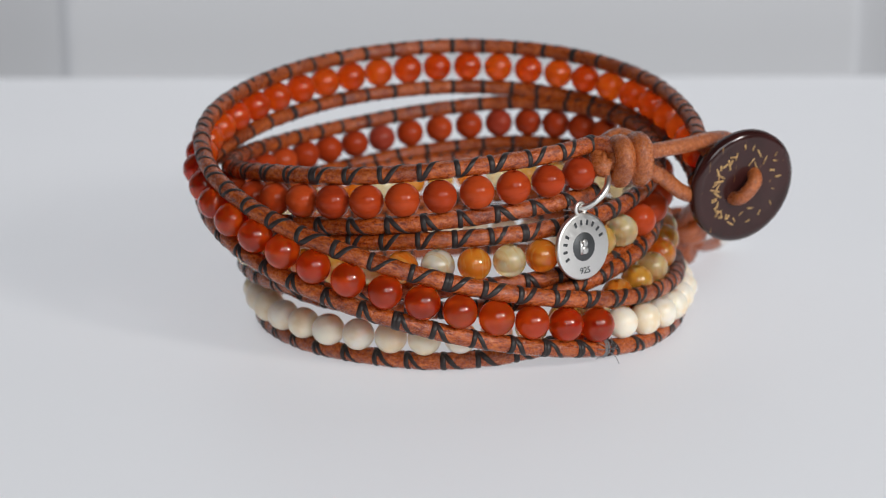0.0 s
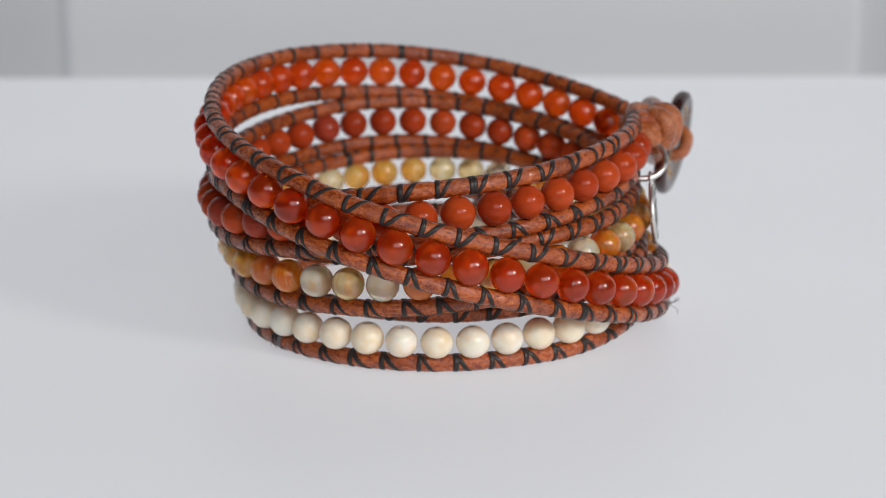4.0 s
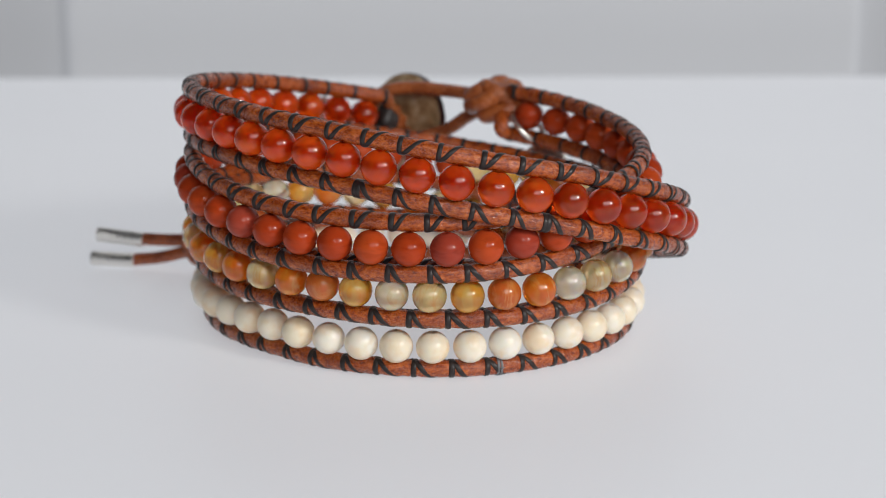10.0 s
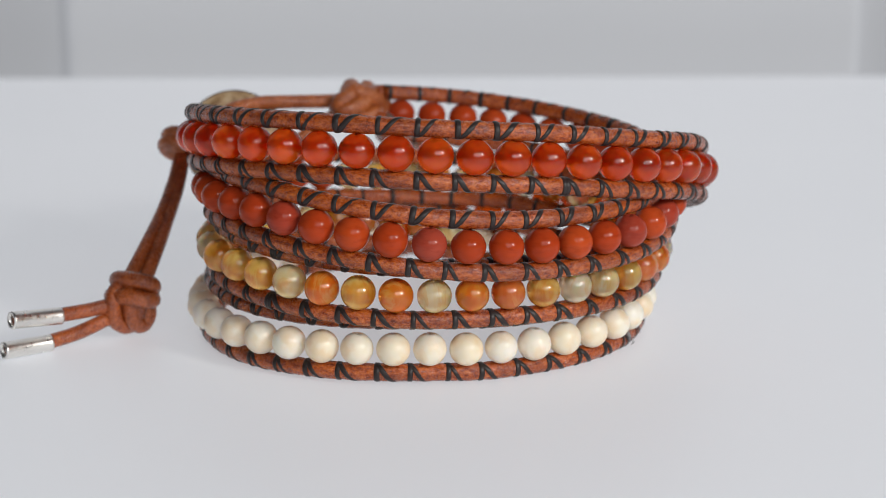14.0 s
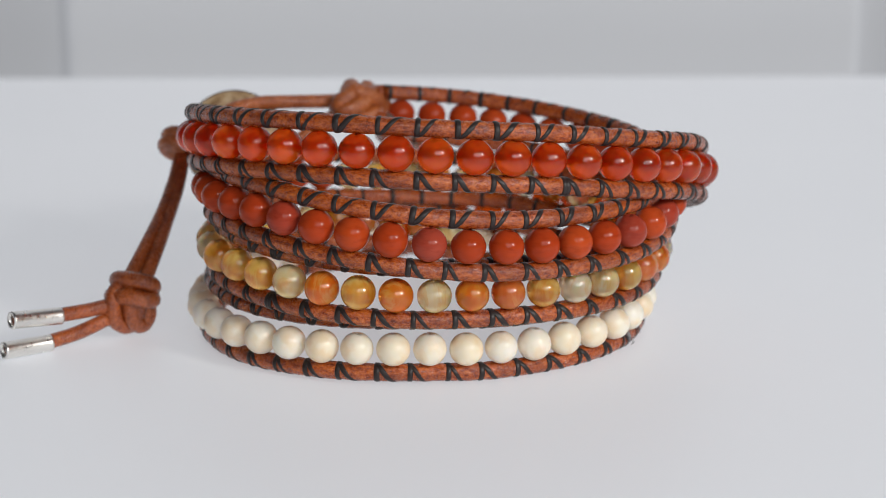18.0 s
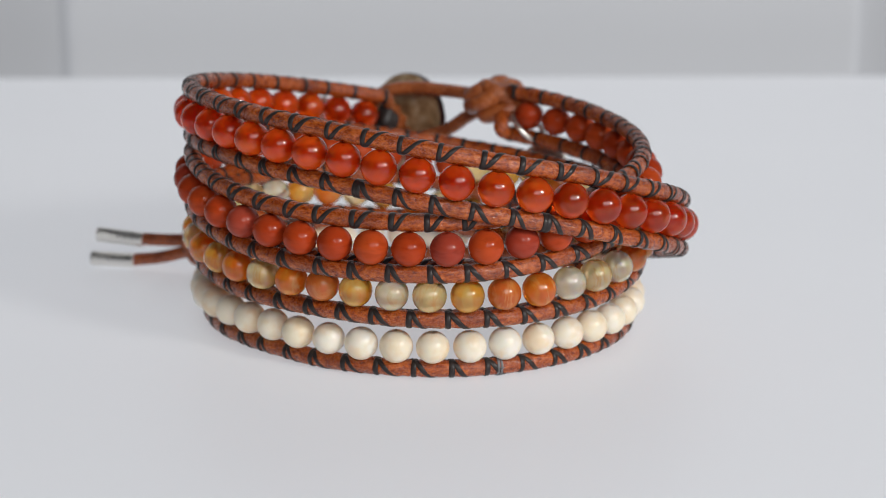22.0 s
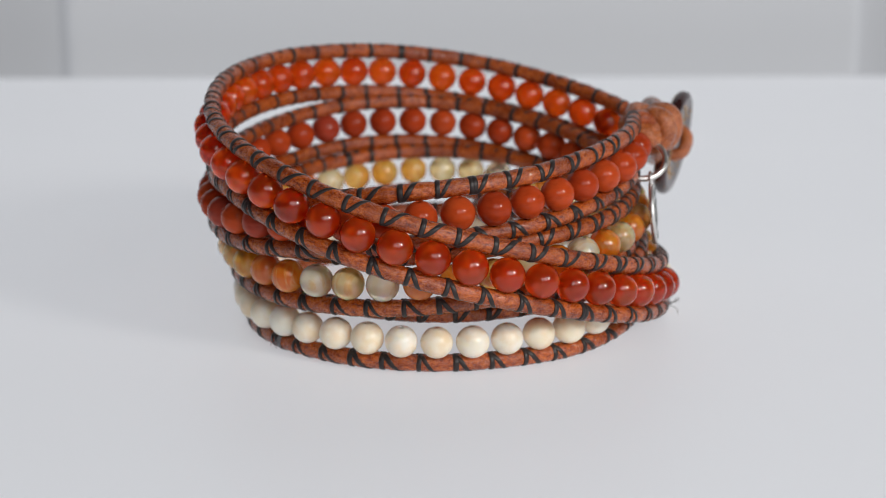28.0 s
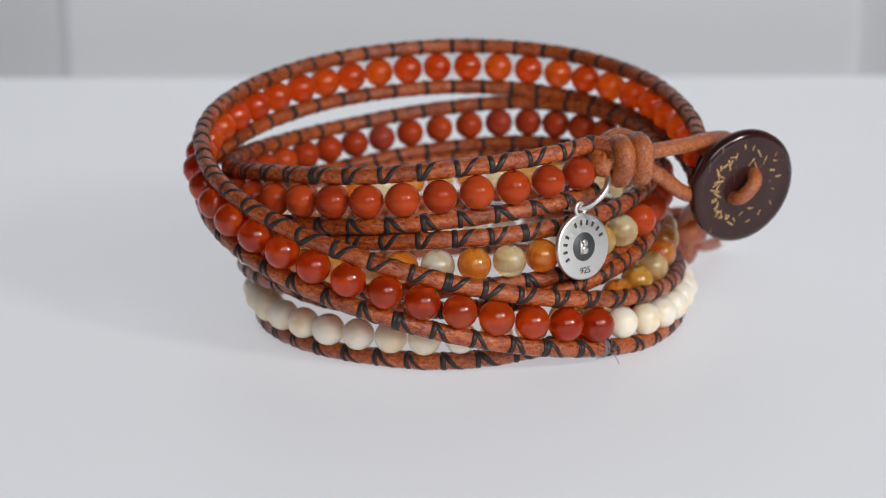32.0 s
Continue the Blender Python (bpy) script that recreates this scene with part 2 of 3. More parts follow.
# ---- the bracelet's winding: bead number along the string, degrees round the axis, distance from it and height in millimetres ----
JASPER_PATH = [(0, 16.2, 25.62, 24.78), (3, 48.5, 25.11, 23.53), (6, 79.7, 26.43, 22.20), (9, 108.6, 28.59, 21.08), (12, 135.4, 30.75, 19.46), (15, 160.9, 32.15, 18.29), (18, 185.8, 32.98, 18.17), (21, 210.0, 34.40, 18.90), (24, 233.1, 35.76, 20.38), (27, 255.9, 36.02, 21.72), (30, 279.0, 34.71, 21.54), (33, 302.9, 31.86, 19.97), (36, 329.0, 28.84, 17.82)]
AGATE_PATH = [(39, 357.8, 26.60, 15.87), (42, 388.8, 25.49, 14.71), (45, 419.7, 25.90, 14.22), (48, 449.8, 26.88, 13.20), (51, 478.7, 28.17, 12.09), (54, 506.5, 29.51, 11.59), (57, 533.6, 30.12, 11.55), (60, 560.2, 30.93, 11.95), (63, 585.3, 33.14, 12.30), (66, 608.5, 35.16, 13.09), (69, 631.3, 35.37, 13.86), (72, 654.3, 32.71, 13.70), (75, 679.3, 30.22, 12.11), (78, 706.0, 28.88, 9.74), (81, 733.8, 27.61, 7.21)]
BONE_PATH = [(84, 763.2, 26.07, 5.18), (87, 794.1, 25.08, 4.26), (90, 825.1, 25.86, 4.14), (93, 854.7, 26.85, 4.37), (96, 883.7, 27.91, 4.29), (99, 912.0, 28.77, 4.25), (102, 938.5, 30.50, 4.71), (105, 962.8, 33.27, 4.71), (108, 985.5, 35.19, 4.51), (111, 1007.7, 35.21, 4.40), (114, 1030.4, 33.83, 4.33), (117, 1054.1, 32.08, 4.13), (120, 1079.1, 30.50, 4.54)]
CARNELIAN_PATH = [(122, 1097.0, 29.69, 5.67), (125, 1124.9, 29.68, 8.39), (128, 1151.4, 30.97, 11.98), (131, 1176.8, 32.73, 15.87), (134, 1200.3, 34.37, 19.99), (137, 1223.4, 34.36, 23.90), (140, 1247.3, 33.47, 26.64), (143, 1272.1, 32.73, 28.79), (146, 1296.6, 33.60, 29.99), (149, 1320.4, 35.08, 30.42), (152, 1343.7, 36.05, 29.71), (155, 1366.5, 35.63, 27.91), (158, 1389.6, 34.39, 25.36), (160, 1405.3, 34.26, 23.42)]
PATH = JASPER_PATH + AGATE_PATH + BONE_PATH + CARNELIAN_PATH
BEAD_COUNT = 161
KINDS = [(39, "jasper"), (84, "agate"), (122, "bone"), (BEAD_COUNT, "carnelian")]
CORD_OFFSET, CORD_RADIUS = 0.00322, 0.00112
BEAD_RADIUS = {"carnelian": 0.00231, "jasper": 0.00224, "agate": 0.00221, "bone": 0.00217}
# how far each cord lies inward of the beads, in millimetres, by degrees along the winding
UPPER_IN = [(0, 0.5), (330, 0.6), (420, 0.6), (480, 1.2), (740, 1.2), (800, 1.9), (1000, 1.9), (1060, 0.4), (1412, 0.2)]
LOWER_IN = [(0, 0.5), (140, 0.3), (330, 0.3), (400, 0.6), (700, 0.4), (1000, 0.7), (1100, 0.2), (1412, 0.2)]


def spline_table():
    """Bead numbers in fine steps, and the degrees, distance and height of the string there."""
    ns = np.arange(-0.6, BEAD_COUNT - 0.3, 0.0625)
    knots = np.array(PATH, dtype=float)
    x = knots[:, 0]
    cols = []
    for c in (1, 2, 3):
        y = knots[:, c]
        slope = np.gradient(y, x)
        i = np.clip(np.searchsorted(x, ns, side="right") - 1, 0, len(x) - 2)
        h = x[i + 1] - x[i]
        s = np.clip((ns - x[i]) / h, 0, 1)
        val = (2 * s**3 - 3 * s**2 + 1) * y[i] + (s**3 - 2 * s**2 + s) * h * slope[i] + (3 * s**2 - 2 * s**3) * y[i + 1] + (s**3 - s**2) * h * slope[i + 1]
        val += np.minimum(ns - x[0], 0) * slope[0] + np.maximum(ns - x[-1], 0) * slope[-1]
        cols.append(val)
    return ns, cols[0], cols[1] / 1000, cols[2] / 1000


NS, US, RS, ZS = spline_table()
AZ = np.radians(-34 - US)
CENTRE = np.stack([RS * np.cos(AZ), RS * np.sin(AZ), ZS], 1)
TANGENT = np.gradient(CENTRE, axis=0)
TANGENT /= np.linalg.norm(TANGENT, axis=1)[:, None]
OUT = np.stack([np.cos(AZ), np.sin(AZ), 0 * AZ], 1)
OUT -= TANGENT * (OUT * TANGENT).sum(1)[:, None]
OUT /= np.linalg.norm(OUT, axis=1)[:, None]
UPWARD = np.cross(OUT, TANGENT)
UPWARD *= np.sign(UPWARD[:, 2])[:, None]
LENGTH = np.concatenate([[0], np.cumsum(np.linalg.norm(np.diff(CENTRE, axis=0), axis=1))])


def at_bead(n):
    """The length along the string at a bead number; halves are the gaps."""
    return float(np.interp(n, NS, LENGTH))


def inward(table):
    return np.interp(US, [a for a, _ in table], [b for _, b in table])[:, None] / 1000


UPPER = CENTRE + UPWARD * CORD_OFFSET - OUT * inward(UPPER_IN)
LOWER = CENTRE - UPWARD * CORD_OFFSET - OUT * inward(LOWER_IN)
LOWER[:, 2] = np.maximum(LOWER[:, 2], CORD_RADIUS * 1.12)


def along(curve, s):
    """The place on a curve at the length s of the centre line."""
    return Vector([np.interp(s, LENGTH, curve[:, k]) for k in range(3)])


BEAD_NAMES = {
    "carnelian": "glossy translucent orange-red carnelian bead", "jasper": "polished opaque brick-red jasper bead",
    "jasper dusky": "polished dusky purple-red jasper bead", "bone": "smooth cream bone bead",
    "agate a": "translucent honey-yellow agate bead", "agate o": "translucent bright orange agate bead",
    "agate r": "cloudy rust-orange agate bead", "agate p": "pale yellow banded agate bead", "agate c": "clear milky grey agate bead"}
bracelet = tagged(new("wrap_bracelet"), "leather wrap bracelet of red, amber and cream beads standing on white", "bracelet")


def bead_mesh(name, mat, r):
    """A drilled bead, the hole along z."""
    hole = 0.00022
    start = math.asin(hole / r)
    ring = [(r * math.sin(a), r * math.cos(a)) for a in np.linspace(start, math.pi - start, 15)]
    profile = [(hole * 0.8, r * 0.6)] + [(hole, r * math.cos(start) - 0.00008)] + ring + [(hole, -r * math.cos(start) + 0.00008), (hole * 0.8, -r * 0.6)]
    bm = lathe(profile, 28)
    mesh = bpy.data.meshes.new(name)
    bm.to_mesh(mesh)
    bm.free()
    mesh.materials.append(mat)
    return shade(mesh)


AGATE_RUN = "papopocopaorcpcorapcaropoaopaaappcaopaopaopap"
DUSKY_JASPER = (14, 16, 22, 26)
BEAD_MESHES = {k: bead_mesh(k + "_bead", m, BEAD_RADIUS[k.split()[0]]) for k, m in STONES.items()}
rng = random.Random(7)
GAPS = [at_bead(n - 0.5) for n in range(BEAD_COUNT + 1)]
BEAD_STEP = LENGTH[-1] / BEAD_COUNT
for n in range(BEAD_COUNT):
    kind = next(k for limit, k in KINDS if n < limit)
    look_of = kind
    if kind == "agate":
        look_of = "agate " + AGATE_RUN[n - 39]
    elif n in DUSKY_JASPER:
        look_of = "jasper dusky"
    s = at_bead(n)
    z = along(UPWARD, s).normalized()
    x = along(OUT, s)
    x = (x - z * x.dot(z)).normalized()
    m = Matrix((x, z.cross(x), z)).transposed().to_4x4()
    bead = new(kind + "_bead", BEAD_MESHES[look_of])
    bead.parent = bracelet
    size = rng.uniform(0.965, 1.0)
    bead.matrix_local = Matrix.Translation(along(CENTRE, s) + x * rng.uniform(-0.00012, 0.00012)) @ m @ pose(0, 0, 0, rng.uniform(-6, 6), rng.uniform(-6, 6), rng.uniform(0, 360)) @ Matrix.Diagonal((size, size, size * rng.uniform(0.97, 1.0), 1))
    tagged(bead, BEAD_NAMES[look_of])


def build_cord(curve, phase):
    count = int(LENGTH[-1] / 0.0006)
    pts, radii = [], []
    for i in range(count + 1):
        s = LENGTH[-1] * i / count
        pts.append(along(curve, s))
        pinch = float(np.abs(np.array(GAPS) - s).min())
        radii.append(CORD_RADIUS * (1.02 - 0.09 * math.exp(-(pinch / 0.0005) ** 2) + 0.07 * noise.noise(Vector((s * 700, phase, 0)))))
    ob = part("leather_cord", sweep(pts, radii, 12), LEATHER, bracelet, "round brown leather cord with dark stitching")
    places = [c for i in range(count + 1) for k in range(12) for c in (LENGTH[-1] * i / count, 0.5 * CORD_RADIUS * math.cos(k * math.tau / 12) * 2 + phase, CORD_RADIUS * math.sin(k * math.tau / 12))]
    ob.data.attributes.new("cord_place", "FLOAT_VECTOR", "POINT").data.foreach_set("vector", places)
    return ob


build_cord(UPPER, 0.0)
build_cord(LOWER, 2.0)


def stitch_line(curve, s0, bead_side, steps, turn0, turn1, s1):
    """Thread laid round a cord from angle turn0 to turn1 (0 outward, 90 to the far side of the bead)."""
    pts = []
    for k in range(steps + 1):
        f = k / steps
        s = s0 + (s1 - s0) * f
        a = math.radians(turn0 + (turn1 - turn0) * f)
        n, b = along(OUT, s).normalized(), along(UPWARD, s).normalized() * bead_side
        pts.append(along(curve, s) + (n * math.cos(a) + b * math.sin(a)) * (CORD_RADIUS - 0.00001))
    return pts


def ribbon(bm, curve, s0, side, steps, turn0, turn1, s1, w):
    """One flat turn of waxed thread pressed on a cord."""
    pts = stitch_line(curve, s0, side, steps, turn0, turn1, s1)
    faces = [(p - along(curve, s0 + (s1 - s0) * k / steps)).normalized() for k, p in enumerate(pts)]
    merge_into(bm, sweep(pts, w, 8, squash=0.30, tops=faces))


for s in GAPS:
    bm = bmesh.new()
    for curve, side in ((UPPER, 1), (LOWER, -1)):
        j = rng.uniform(-0.00025, 0.00025)
        w = rng.uniform(0.00030, 0.00038)
        lean = rng.uniform(-0.0004, 0.0004)
        ribbon(bm, curve, s + j, side, 18, -100, 260, s + j + lean, w)
        if rng.random() < 0.08:
            ribbon(bm, curve, s + j + 0.00045, side, 18, -100, 260, s + j + 0.0004 + lean, w * 0.9)
        reach = BEAD_STEP * rng.uniform(0.50, 0.72)
        ribbon(bm, curve, s + j - 0.0001, side, 20, -70, 130, s + j - reach, w * rng.uniform(0.8, 1.0))
    part("stitch", bm, THREAD, bracelet)


# ---- knot, loop, button, charm and tail: places in millimetres from the turning axis ----
def mm(*p):
    return Vector(p) / 1000


def turned(normal, up=Vector((0, 0, 1))):
    """A rotation whose z is the normal and whose y leans towards up."""
    z = Vector(normal).normalized()
    y = (up - z * up.dot(z)).normalized()
    return Matrix((y.cross(z), y, z)).transposed().to_4x4()


def coil(owner, centre, axis, rings, cord, phase, mat=KNOT_LEATHER):
    """The strands of a knot, as fat cord rings round an axis: (shift along it, half width, half height, lean) each."""
    base = turned(axis)
    for shift, half_w, half_h, lean in rings:
        pts = []
        for k in range(28):
            a = k * math.tau / 28
            wob = 1 + 0.05 * math.sin(3 * a + phase)
            pts.append(centre + base.to_3x3() @ Vector((half_w * wob * math.cos(a), half_h * wob * math.sin(a), shift + lean * math.sin(a) + 0.3 * lean * math.cos(2 * a))) / 1000)
        part("strand", sweep(pts, [cord * (1 + 0.06 * noise.noise(p * 900)) for p in pts], 12, closed=True), mat, owner)


KNOT = mm(22.9, -18.3, 26.4)
KNOT_AXIS = Vector((0.64, 0.767, 0.05)).normalized()
WRAP_AXIS = Vector((0.95, 0.31, 0.05)).normalized()
bm = sweep([KNOT - WRAP_AXIS * 0.0030, KNOT - WRAP_AXIS * 0.0024, KNOT - WRAP_AXIS * 0.0012, KNOT, KNOT + WRAP_AXIS * 0.0024], [0.0008, 0.0014, 0.0020, 0.0022, 0.0016], 14, squash=1.2)
knot = part("knot", bm, KNOT_LEATHER, bracelet, "fat tan leather knot at the end of the winding")
coil(knot, KNOT, WRAP_AXIS, [(-1.35, 1.8, 2.1, 0.15), (1.25, 1.8, 2.2, -0.1)], 0.00138, 0.4)
INWARD = Vector((-0.768, 0.64, 0))
for line in (((-3.4, -0.6, 0.9), (-4.2, -0.2, 2.0), (-1.6, 1.4, 3.2), (1.4, 2.5, 2.8), (2.4, 2.0, 1.2)), ((-3.2, 0.5, 1.2), (-3.6, -0.4, 2.6), (-1.2, -1.2, 3.6), (1.6, -2.2, 2.9), (2.2, -1.8, 1.4)), ((-2.0, 1.8, 1.6), (-1.0, 1.9, 2.9), (1.6, 0.4, 3.7), (3.8, -0.8, 2.8), (3.0, -0.9, 1.2)), ((1.0, 2.2, 1.4), (2.2, 2.0, 2.6), (3.9, 0.6, 2.4), (3.6, -0.6, 1.0))):
    part("strand", sweep(smooth_line([KNOT + (KNOT_AXIS * max(p[0], p[0] * 0.72) + Vector((0, 0, p[1] * 0.82 - 0.2)) + INWARD * p[2]) / 900 for p in line], 7), 0.00132, 12), KNOT_LEATHER, knot)
for end, drift, behind in ((along(UPPER, 0.0), 0.0007, 0.0), (along(LOWER, 0.0), -0.0007, 0.0034)):
    goal = KNOT - KNOT_AXIS * 0.001 + Vector((0, 0, drift)) + INWARD * behind * 0.8
    part("cord_end", sweep(smooth_line([end, end.lerp(goal, 0.45) + Vector((0, 0, drift * 0.5)) + INWARD * behind, goal], 8), CORD_RADIUS, 12), END_LEATHER, bracelet)

# the two strands of the loop, round the cord behind the button
loop = [(24.8, -16.2, 26.8), (27.6, -14.2, 26.8), (31.2, -11.6, 26.9), (35.0, -8.0, 27.0), (38.0, -4.2, 26.0), (39.6, -2.2, 22.8), (38.6, -3.4, 19.4), (35.6, -7.0, 18.8), (31.0, -11.6, 20.4), (27.6, -14.4, 23.2), (24.8, -16.4, 25.0)]
part("loop_cord", sweep(smooth_line([mm(*p) for p in loop], 8), 0.00105, 12), KNOT_LEATHER, bracelet, "plain tan leather loop hooked round the button")

# button
NORMAL = Vector((0.43, -0.888, -0.164)).normalized()
BUTTON = mm(39.0, -8.5, 20.75)
r = 0.0079
front = [(0.0, 0.00055), (0.0030, 0.0006), (0.0052, 0.0008), (0.0067, 0.00105), (0.0074, 0.00095), (r, 0.0005), (r, -0.0003), (0.0077, -0.0006)]
back = [(0.0077, -0.0006), (0.0073, -0.0009), (0.0060, -0.0011), (0.0030, -0.0012), (0.0, -0.0012)]
place = Matrix.Translation(BUTTON) @ turned(NORMAL)
bm = lathe(front, 56)
bmesh.ops.transform(bm, matrix=place, verts=bm.verts)
button = part("button", bm, COCONUT, bracelet, "round dark brown coconut button with carved flecks")
bm = lathe(back, 56)
bmesh.ops.transform(bm, matrix=place, verts=bm.verts)
part("button_back", bm, SHELL_BACK, button, "raw tan coconut back of the button")
mark_rng = random.Random(21)


def face_height(d):
    return float(np.interp(d, [0, 3.0, 5.2, 6.7, 7.4], [0.55, 0.6, 0.8, 1.05, 0.95]))


# a ring of cut marks, two or three strokes each, then loose fibre strokes
for ring_angle in (118, 138, 157, 176, 195, 214, 233, 252):
    a = math.radians(ring_angle)
    bm = bmesh.new()
    for side in (-0.5, 0.0, 0.5):
        tilt = mark_rng.uniform(-50, 50) if side else mark_rng.uniform(-100, 100)
        d, off = 4.7 + mark_rng.uniform(-0.6, 0.6), (side + mark_rng.uniform(-0.2, 0.2)) / 4.9
        piece = block(mark_rng.uniform(0.7, 1.7) / 1000, mark_rng.uniform(0.22, 0.38) / 1000, 0.00014, 0.00004)
        merge_into(bm, piece, place @ Matrix.Translation(Vector((d * math.cos(a + off), d * math.sin(a + off), face_height(d) + 0.01)) / 1000) @ pose(0, 0, 0, 0, 0, ring_angle) @ pose(0, 0, 0, 0, -6, tilt))
    part("carving", bm, CARVED, button)
for ring_angle, d, length in ((70, 5.0, 1.6), (84, 5.6, 1.2), (52, 4.6, 1.5), (38, 5.6, 1.4), (26, 4.7, 1.1), (60, 3.2, 2.2), (78, 3.6, 1.8), (12, 5.4, 1.0), (-8, 4.8, 0.9), (-30, 5.4, 1.2), (-52, 5.0, 1.0), (-75, 5.2, 1.3), (-88, 3.9, 1.5), (-64, 3.6, 1.2), (98, 5.9, 1.0), (46, 6.2, 0.9)):
    a = math.radians(ring_angle)
    bm = block(length / 1000 * mark_rng.uniform(0.4, 1.0), mark_rng.uniform(0.16, 0.28) / 1000, 0.00014, 0.00004)
    bmesh.ops.transform(bm, matrix=place @ Matrix.Translation(Vector((d * math.cos(a), d * math.sin(a), face_height(d) + 0.01)) / 1000) @ pose(0, 0, 0, 0, 0, mark_rng.uniform(-10, 140)), verts=bm.verts)
    part("fibre_fleck", bm, CARVED, button)
bump_line = [BUTTON + turned(NORMAL).to_3x3() @ (Vector(p) / 1000) for p in ((-1.3, -1.5, -1.5), (-1.35, -1.5, 0.6), (-0.9, -1.0, 1.7), (0.0, 0.0, 1.95), (0.9, 1.1, 1.7), (1.35, 1.7, 0.6), (1.3, 1.7, -1.5))]
part("button_cord", sweep(smooth_line(bump_line, 6), 0.00098, 12), KNOT_LEATHER, bracelet, "tan cord laced through the button")

# strip end drawn together behind the button, bound with dark thread
upper_end, lower_end = along(UPPER, LENGTH[-1]), along(LOWER, LENGTH[-1])
meet = mm(37.6, -5.9, 21.3)
for end in (upper_end, lower_end):
    inner = along(CENTRE, LENGTH[-1])
    part("cord_end", sweep(smooth_line([end, end + (meet - inner) * 0.35 + (inner - end) * 0.35, meet + (end - inner) * 0.25, BUTTON - NORMAL * 0.001 + (end - inner) * 0.1], 8), 0.00098, 12), KNOT_LEATHER, bracelet, "bare tan end of the leather cord")
mid = along(CENTRE, LENGTH[-1])
axis = (meet - mid).normalized()
bm = bmesh.new()
for k in range(9):
    c = mid + axis * (0.0006 + 0.00036 * k)
    frame_m = turned(axis).to_3x3()
    merge_into(bm, sweep([c + frame_m @ (Vector((1.15 * math.cos(a), (2.5 - 0.1 * k) * math.sin(a), 0)) / 1000) for a in np.linspace(0, math.tau, 24, endpoint=False)], 0.0002, 6, closed=True))
merge_into(bm, sweep([mid + axis * 0.0003, mid + axis * 0.0020, mid + axis * 0.0038], [0.0011, 0.0012, 0.0011], 12, squash=2.0))
part("thread_binding", bm, THREAD, bracelet, "black thread binding behind the button")

# cord from the button's back to the half hitch, then the hanging tail
hitch = mm(41.1, 4.0, 22.4)
part("button_cord", sweep(smooth_line([BUTTON - NORMAL * 0.0010, mm(39.2, -4.6, 21.2), mm(40.2, -0.8, 21.8), mm(40.5, 3.3, 22.0)], 8), 0.0013, 12), KNOT_LEATHER, bracelet, "tan cord behind the button")
bm = sweep([hitch + mm(0, -0.8, 1.0), hitch, hitch + mm(0, 0.8, -1.2)], [0.0012, 0.0019, 0.0014], 12)
half_hitch = part("half_hitch", bm, KNOT_LEATHER, bracelet, "tan leather half hitch behind the button")
coil(half_hitch, hitch, Vector((-0.12, 0.55, -0.75)), [(-1.25, 1.85, 1.45, 0.2), (0.45, 2.1, 1.55, -0.2)], 0.00118, 1.0)
for side, spread in ((-1, 0.45), (1, 0.45)):
    w = Vector((0.83, 0.5, 0.2)).normalized() * side
    line = [mm(40.4, 4.6, 21.0) + w * 0.0002, mm(39.1, 9.0, 17.4) + w * 0.00035, mm(37.9, 14.3, 14.0) + w * 0.0005, mm(36.9, 19.5, 11.0) + w * 0.0008, mm(36.2, 24.8, 7.6) + w * 0.0011]
    part("tail_cord", sweep(smooth_line(line, 8), 0.00098, 12), TAIL_LEATHER, bracelet, "hanging brown leather tail cord")
TAIL = mm(36.2, 25.9, 4.95)
bm = sweep([TAIL + mm(0, 0, -2.2), TAIL, TAIL + mm(0, 0, 2.6)], [0.0016, 0.0021, 0.0018], 12)
tail_knot = part("tail_knot", bm, TAIL_LEATHER, bracelet, "overhand knot in the leather tail")
coil(tail_knot, TAIL + mm(-0.2, -0.4, 1.6), Vector((0.0, -0.45, 0.9)), [(0.9, 2.6, 2.0, 0.3), (-0.9, 2.9, 2.2, -0.5)], 0.00115, 0.2, TAIL_LEATHER)
for shift in (-1.15, 1.15):
    d = Vector((0.83, 0.5, 0.0)) * shift / 1000
    part("strand", sweep(smooth_line([TAIL + d + mm(0.2, -0.6, 3.0), TAIL + d * 1.1 + mm(0.5, 1.5, 1.2), TAIL + d * 1.0 + mm(0.6, 1.4, -2.0), TAIL + d * 0.8 + mm(0, -0.4, -3.3), TAIL + d * 0.6 + mm(-0.6, -1.6, -1.5), TAIL + mm(0, -1.0, 1.5)], 6), 0.00118, 12), TAIL_LEATHER, tail_knot)


def tail_end(start, mid_point, tip_from, tip_to):
    tail = part("tail_cord", sweep(smooth_line([start, mid_point, tip_from + (tip_to - tip_from) * 0.25], 8), 0.00098, 12), TAIL_LEATHER, bracelet, "short leather tail with a silver tip")
    d = tip_to - tip_from
    n = d.length
    bm = lathe([(0.00094, 0.0), (0.00112, 0.0), (0.00116, 0.0002), (0.00113, 0.0004), (0.00113, n - 0.0004), (0.00118, n - 0.0002), (0.00113, n), (0.00088, n), (0.00084, n - 0.0006), (0.00084, 0.0005), (0.00094, 0.0)], 28)
    bmesh.ops.transform(bm, matrix=Matrix.Translation(tip_from) @ turned(d), verts=bm.verts)
    tip = part("tip", bm, SILVER, tail, "polished silver tube tip")
    bm = lathe([(0.0, n - 0.0007), (0.0005, n - 0.00065), (0.00084, n - 0.0009), (0.00084, n - 0.0015)], 20)
    bmesh.ops.transform(bm, matrix=Matrix.Translation(tip_from) @ turned(d), verts=bm.verts)
    part("cord_core", bm, END_LEATHER, tip)


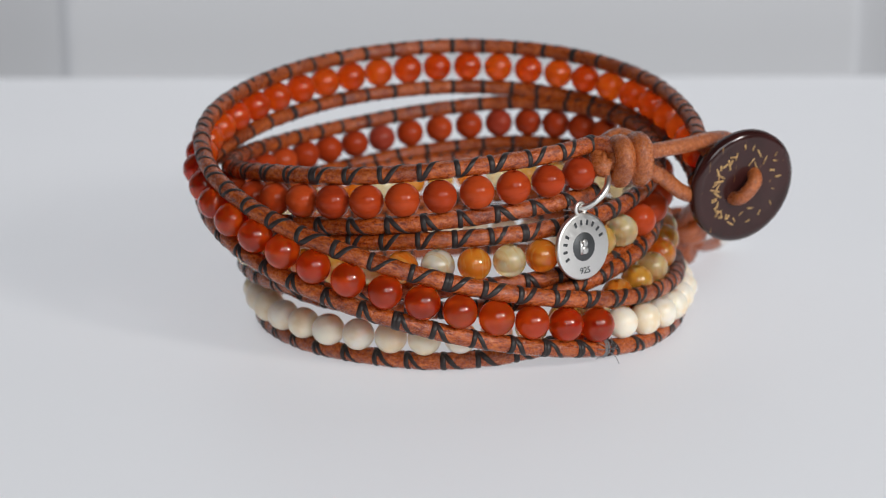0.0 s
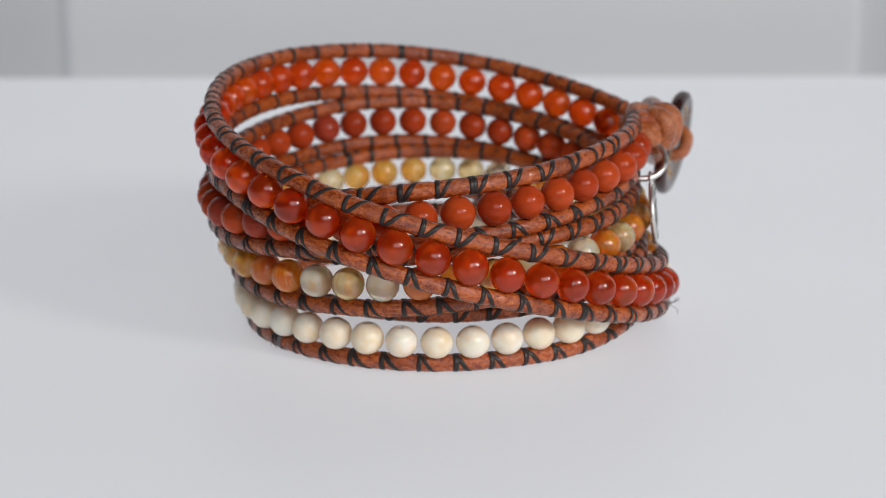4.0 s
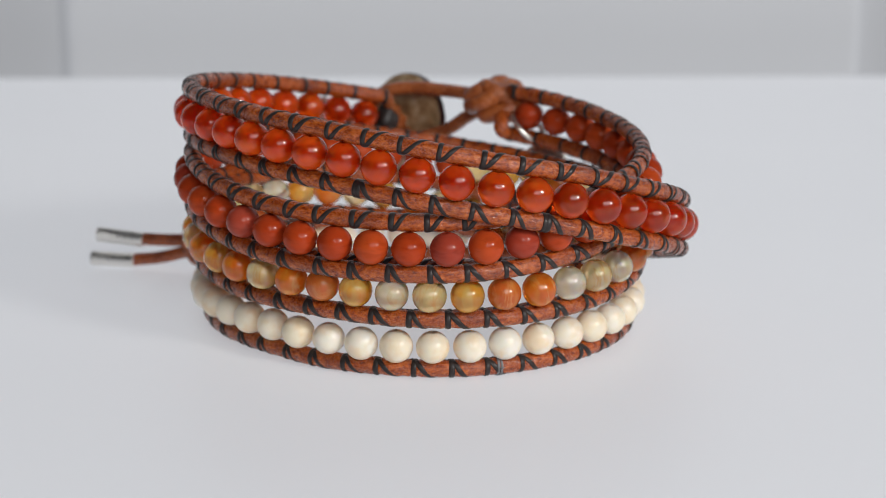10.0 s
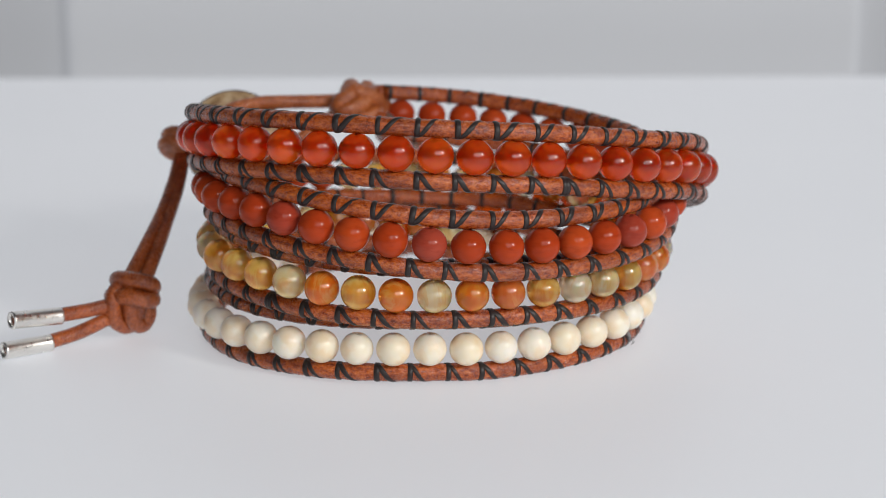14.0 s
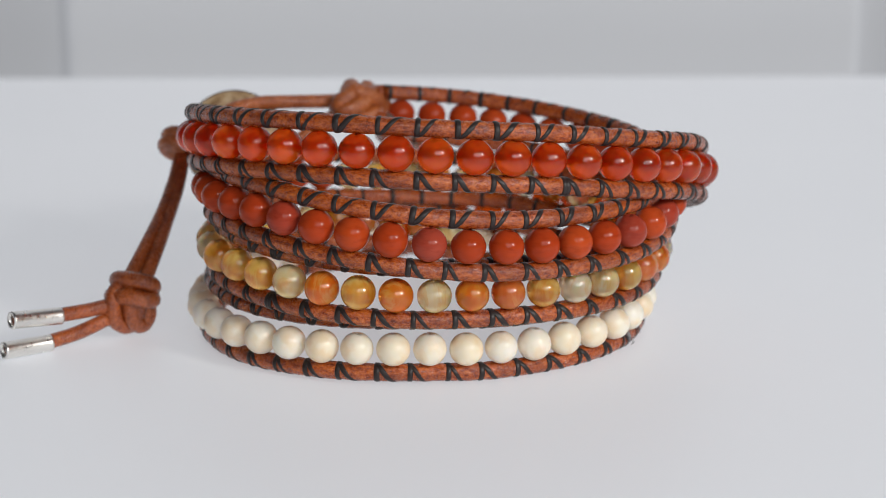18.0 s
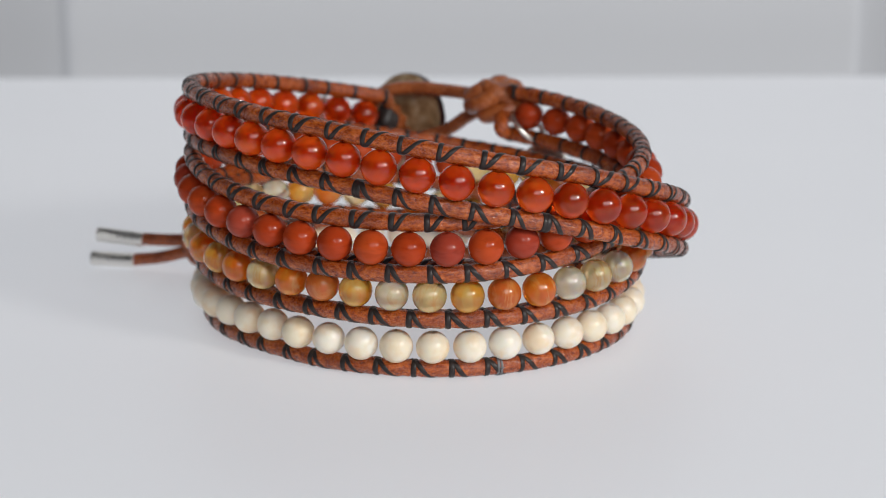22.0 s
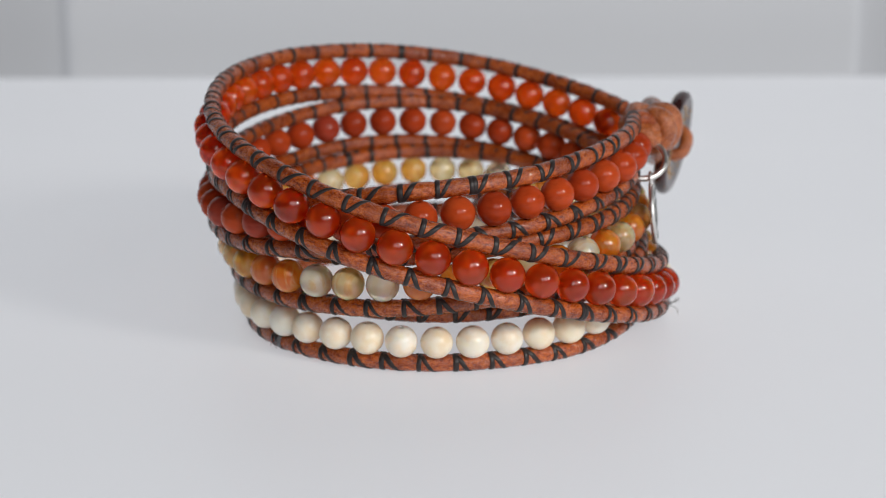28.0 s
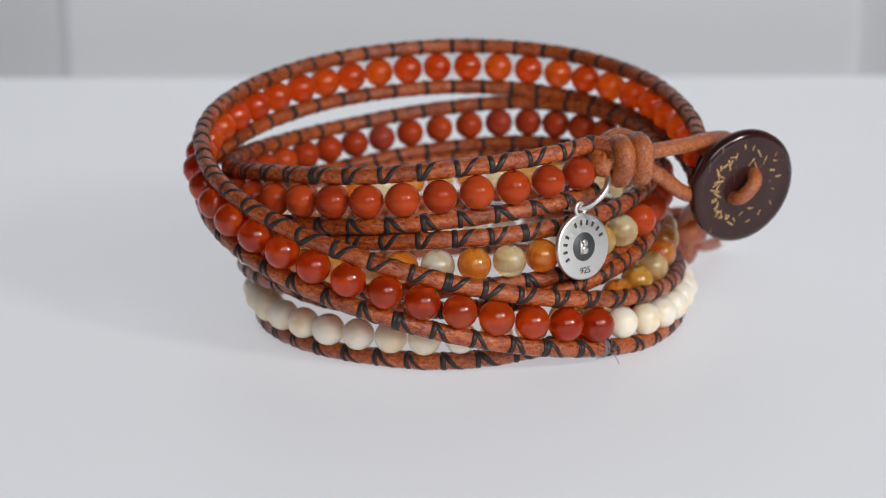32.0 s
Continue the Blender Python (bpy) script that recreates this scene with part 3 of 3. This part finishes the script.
tail_end(mm(38.0, 27.4, 5.0), mm(40.0, 30.8, 4.8), mm(41.9, 34.5, 4.8), mm(45.1, 40.9, 5.6))
tail_end(mm(38.6, 28.4, 3.1), mm(41.0, 32.4, 1.9), mm(42.8, 35.8, 1.35), mm(46.0, 41.8, 1.6))

# silver charm on its ring
ring_c = mm(17.3, -20.0, 23.0)
radial = Vector((0.2, -0.87, -0.43)).normalized()
ring_up = Vector((0.82, -0.09, 0.56))
ring_up = (ring_up - radial * radial.dot(ring_up)).normalized()
bm = sweep([ring_c + (radial * math.cos(a) + ring_up * math.sin(a)) * 0.0032 for a in np.linspace(0, math.tau, 40, endpoint=False)], 0.00042, 10, closed=True)
part("jump_ring", bm, SILVER, bracelet, "plain silver wire ring")
CHARM = mm(16.7, -22.7, 15.95)
face = turned((0.60, -0.79, 0.10))
put = Matrix.Translation(CHARM) @ face @ Matrix.Diagonal((1.03, 1.03, 1.0, 1))
bm = lathe([(0.0, 0.00036), (0.0039, 0.00036), (0.0041, 0.00030), (0.0042, 0.00018), (0.0042, -0.00022), (0.0040, -0.00036), (0.0, -0.00036)], 48)
merge_into(bm, sweep([Vector((0.00075 * math.cos(a), 0.0047 + 0.00078 * math.sin(a), 0)) for a in np.linspace(0, math.tau, 20, endpoint=False)], 0.00026, 8, closed=True))
bmesh.ops.transform(bm, matrix=put, verts=bm.verts)
charm = part("charm", bm, BRUSHED, bracelet, "round stamped silver charm tag")
bm = lathe([(0.0, 0.00041), (0.00175, 0.00041), (0.00180, 0.00036)], 36)
bmesh.ops.transform(bm, matrix=put, verts=bm.verts)
part("charm_disc", bm, OXIDE, charm, "dark oxidised middle of the charm")
bm = block(0.00060, 0.0018, 0.00016, 0.00005)
bmesh.ops.translate(bm, verts=bm.verts, vec=(-0.0004, 0, 0))
for y in (0.00042, -0.00042):
    merge_into(bm, lathe([(0.0, 0.00008), (0.00046, 0.00008), (0.0005, 0.00004), (0.0005, -0.00008)], 20), Matrix.Translation((0.00006, y, 0)))
bmesh.ops.transform(bm, matrix=put @ Matrix.Translation((0, 0, 0.00048)), verts=bm.verts)
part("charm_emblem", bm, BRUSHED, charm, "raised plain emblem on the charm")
for angle in (205, 186, 168, 150, 113, 95, 77, 59, 40, 21):
    a = math.radians(angle)
    bm = block(0.00034, 0.00066, 0.00010, 0.00003)
    bmesh.ops.transform(bm, matrix=put @ Matrix.Translation((0.00305 * math.cos(a), 0.00305 * math.sin(a), 0.00037)) @ pose(0, 0, 0, 0, 0, angle - 90), verts=bm.verts)
    part("charm_mark", bm, OXIDE, charm)
digits = bpy.data.curves.new("hallmark", "FONT")
digits.body, digits.size, digits.extrude, digits.align_x, digits.align_y = "925", 0.00115, 0.00003, "CENTER", "CENTER"
digit_ob = bpy.data.objects.new("hallmark", digits)
scene.collection.objects.link(digit_ob)
bpy.context.view_layer.update()
flat = bpy.data.meshes.new_from_object(digit_ob.evaluated_get(bpy.context.evaluated_depsgraph_get()))
bpy.data.objects.remove(digit_ob)
flat.transform(put @ Matrix.Translation((0, -0.0030, 0.00038)))
flat.materials.clear()
flat.materials.append(OXIDE)
hallmark = new("hallmark", flat)
hallmark.parent = charm

# frayed thread ends on the lower cord
for u, hairs, reach in ((1094, 9, 0.0016), (876, 4, 0.0008)):
    s = float(np.interp(u, US, LENGTH))
    at, n = along(LOWER, s), along(OUT, s)
    bm = bmesh.new()
    for k in range(hairs):
        d = Vector([rng.uniform(-1, 1) for _ in range(3)]) * reach
        p0 = at + n * 0.001
        merge_into(bm, sweep(smooth_line([p0, p0 + d * 0.5 + n * 0.0005, p0 + d + Vector((0, 0, -0.0002))], 4), 0.00005, 4))
    merge_into(bm, sweep(stitch_line(LOWER, s - 0.0004, -1, 24, -100, 600, s + 0.0004), 0.00019, 6))
    part("thread_end", bm, GREY_FLUFF, bracelet, "frayed grey thread end")


def motions():
    """The bracelet turns one way for sixteen seconds and back again."""
    rate = 11.25
    times = [k * 0.5 for k in range(32)] + [15.8, 15.9, 16.0, 16.1, 16.2] + [16.5 + k * 0.5 for k in range(32)]
    walk(bracelet, [(t, pose(0, 0, 0, 0, 0, rate * min(t, 32.0 - t))) for t in times])


motions()
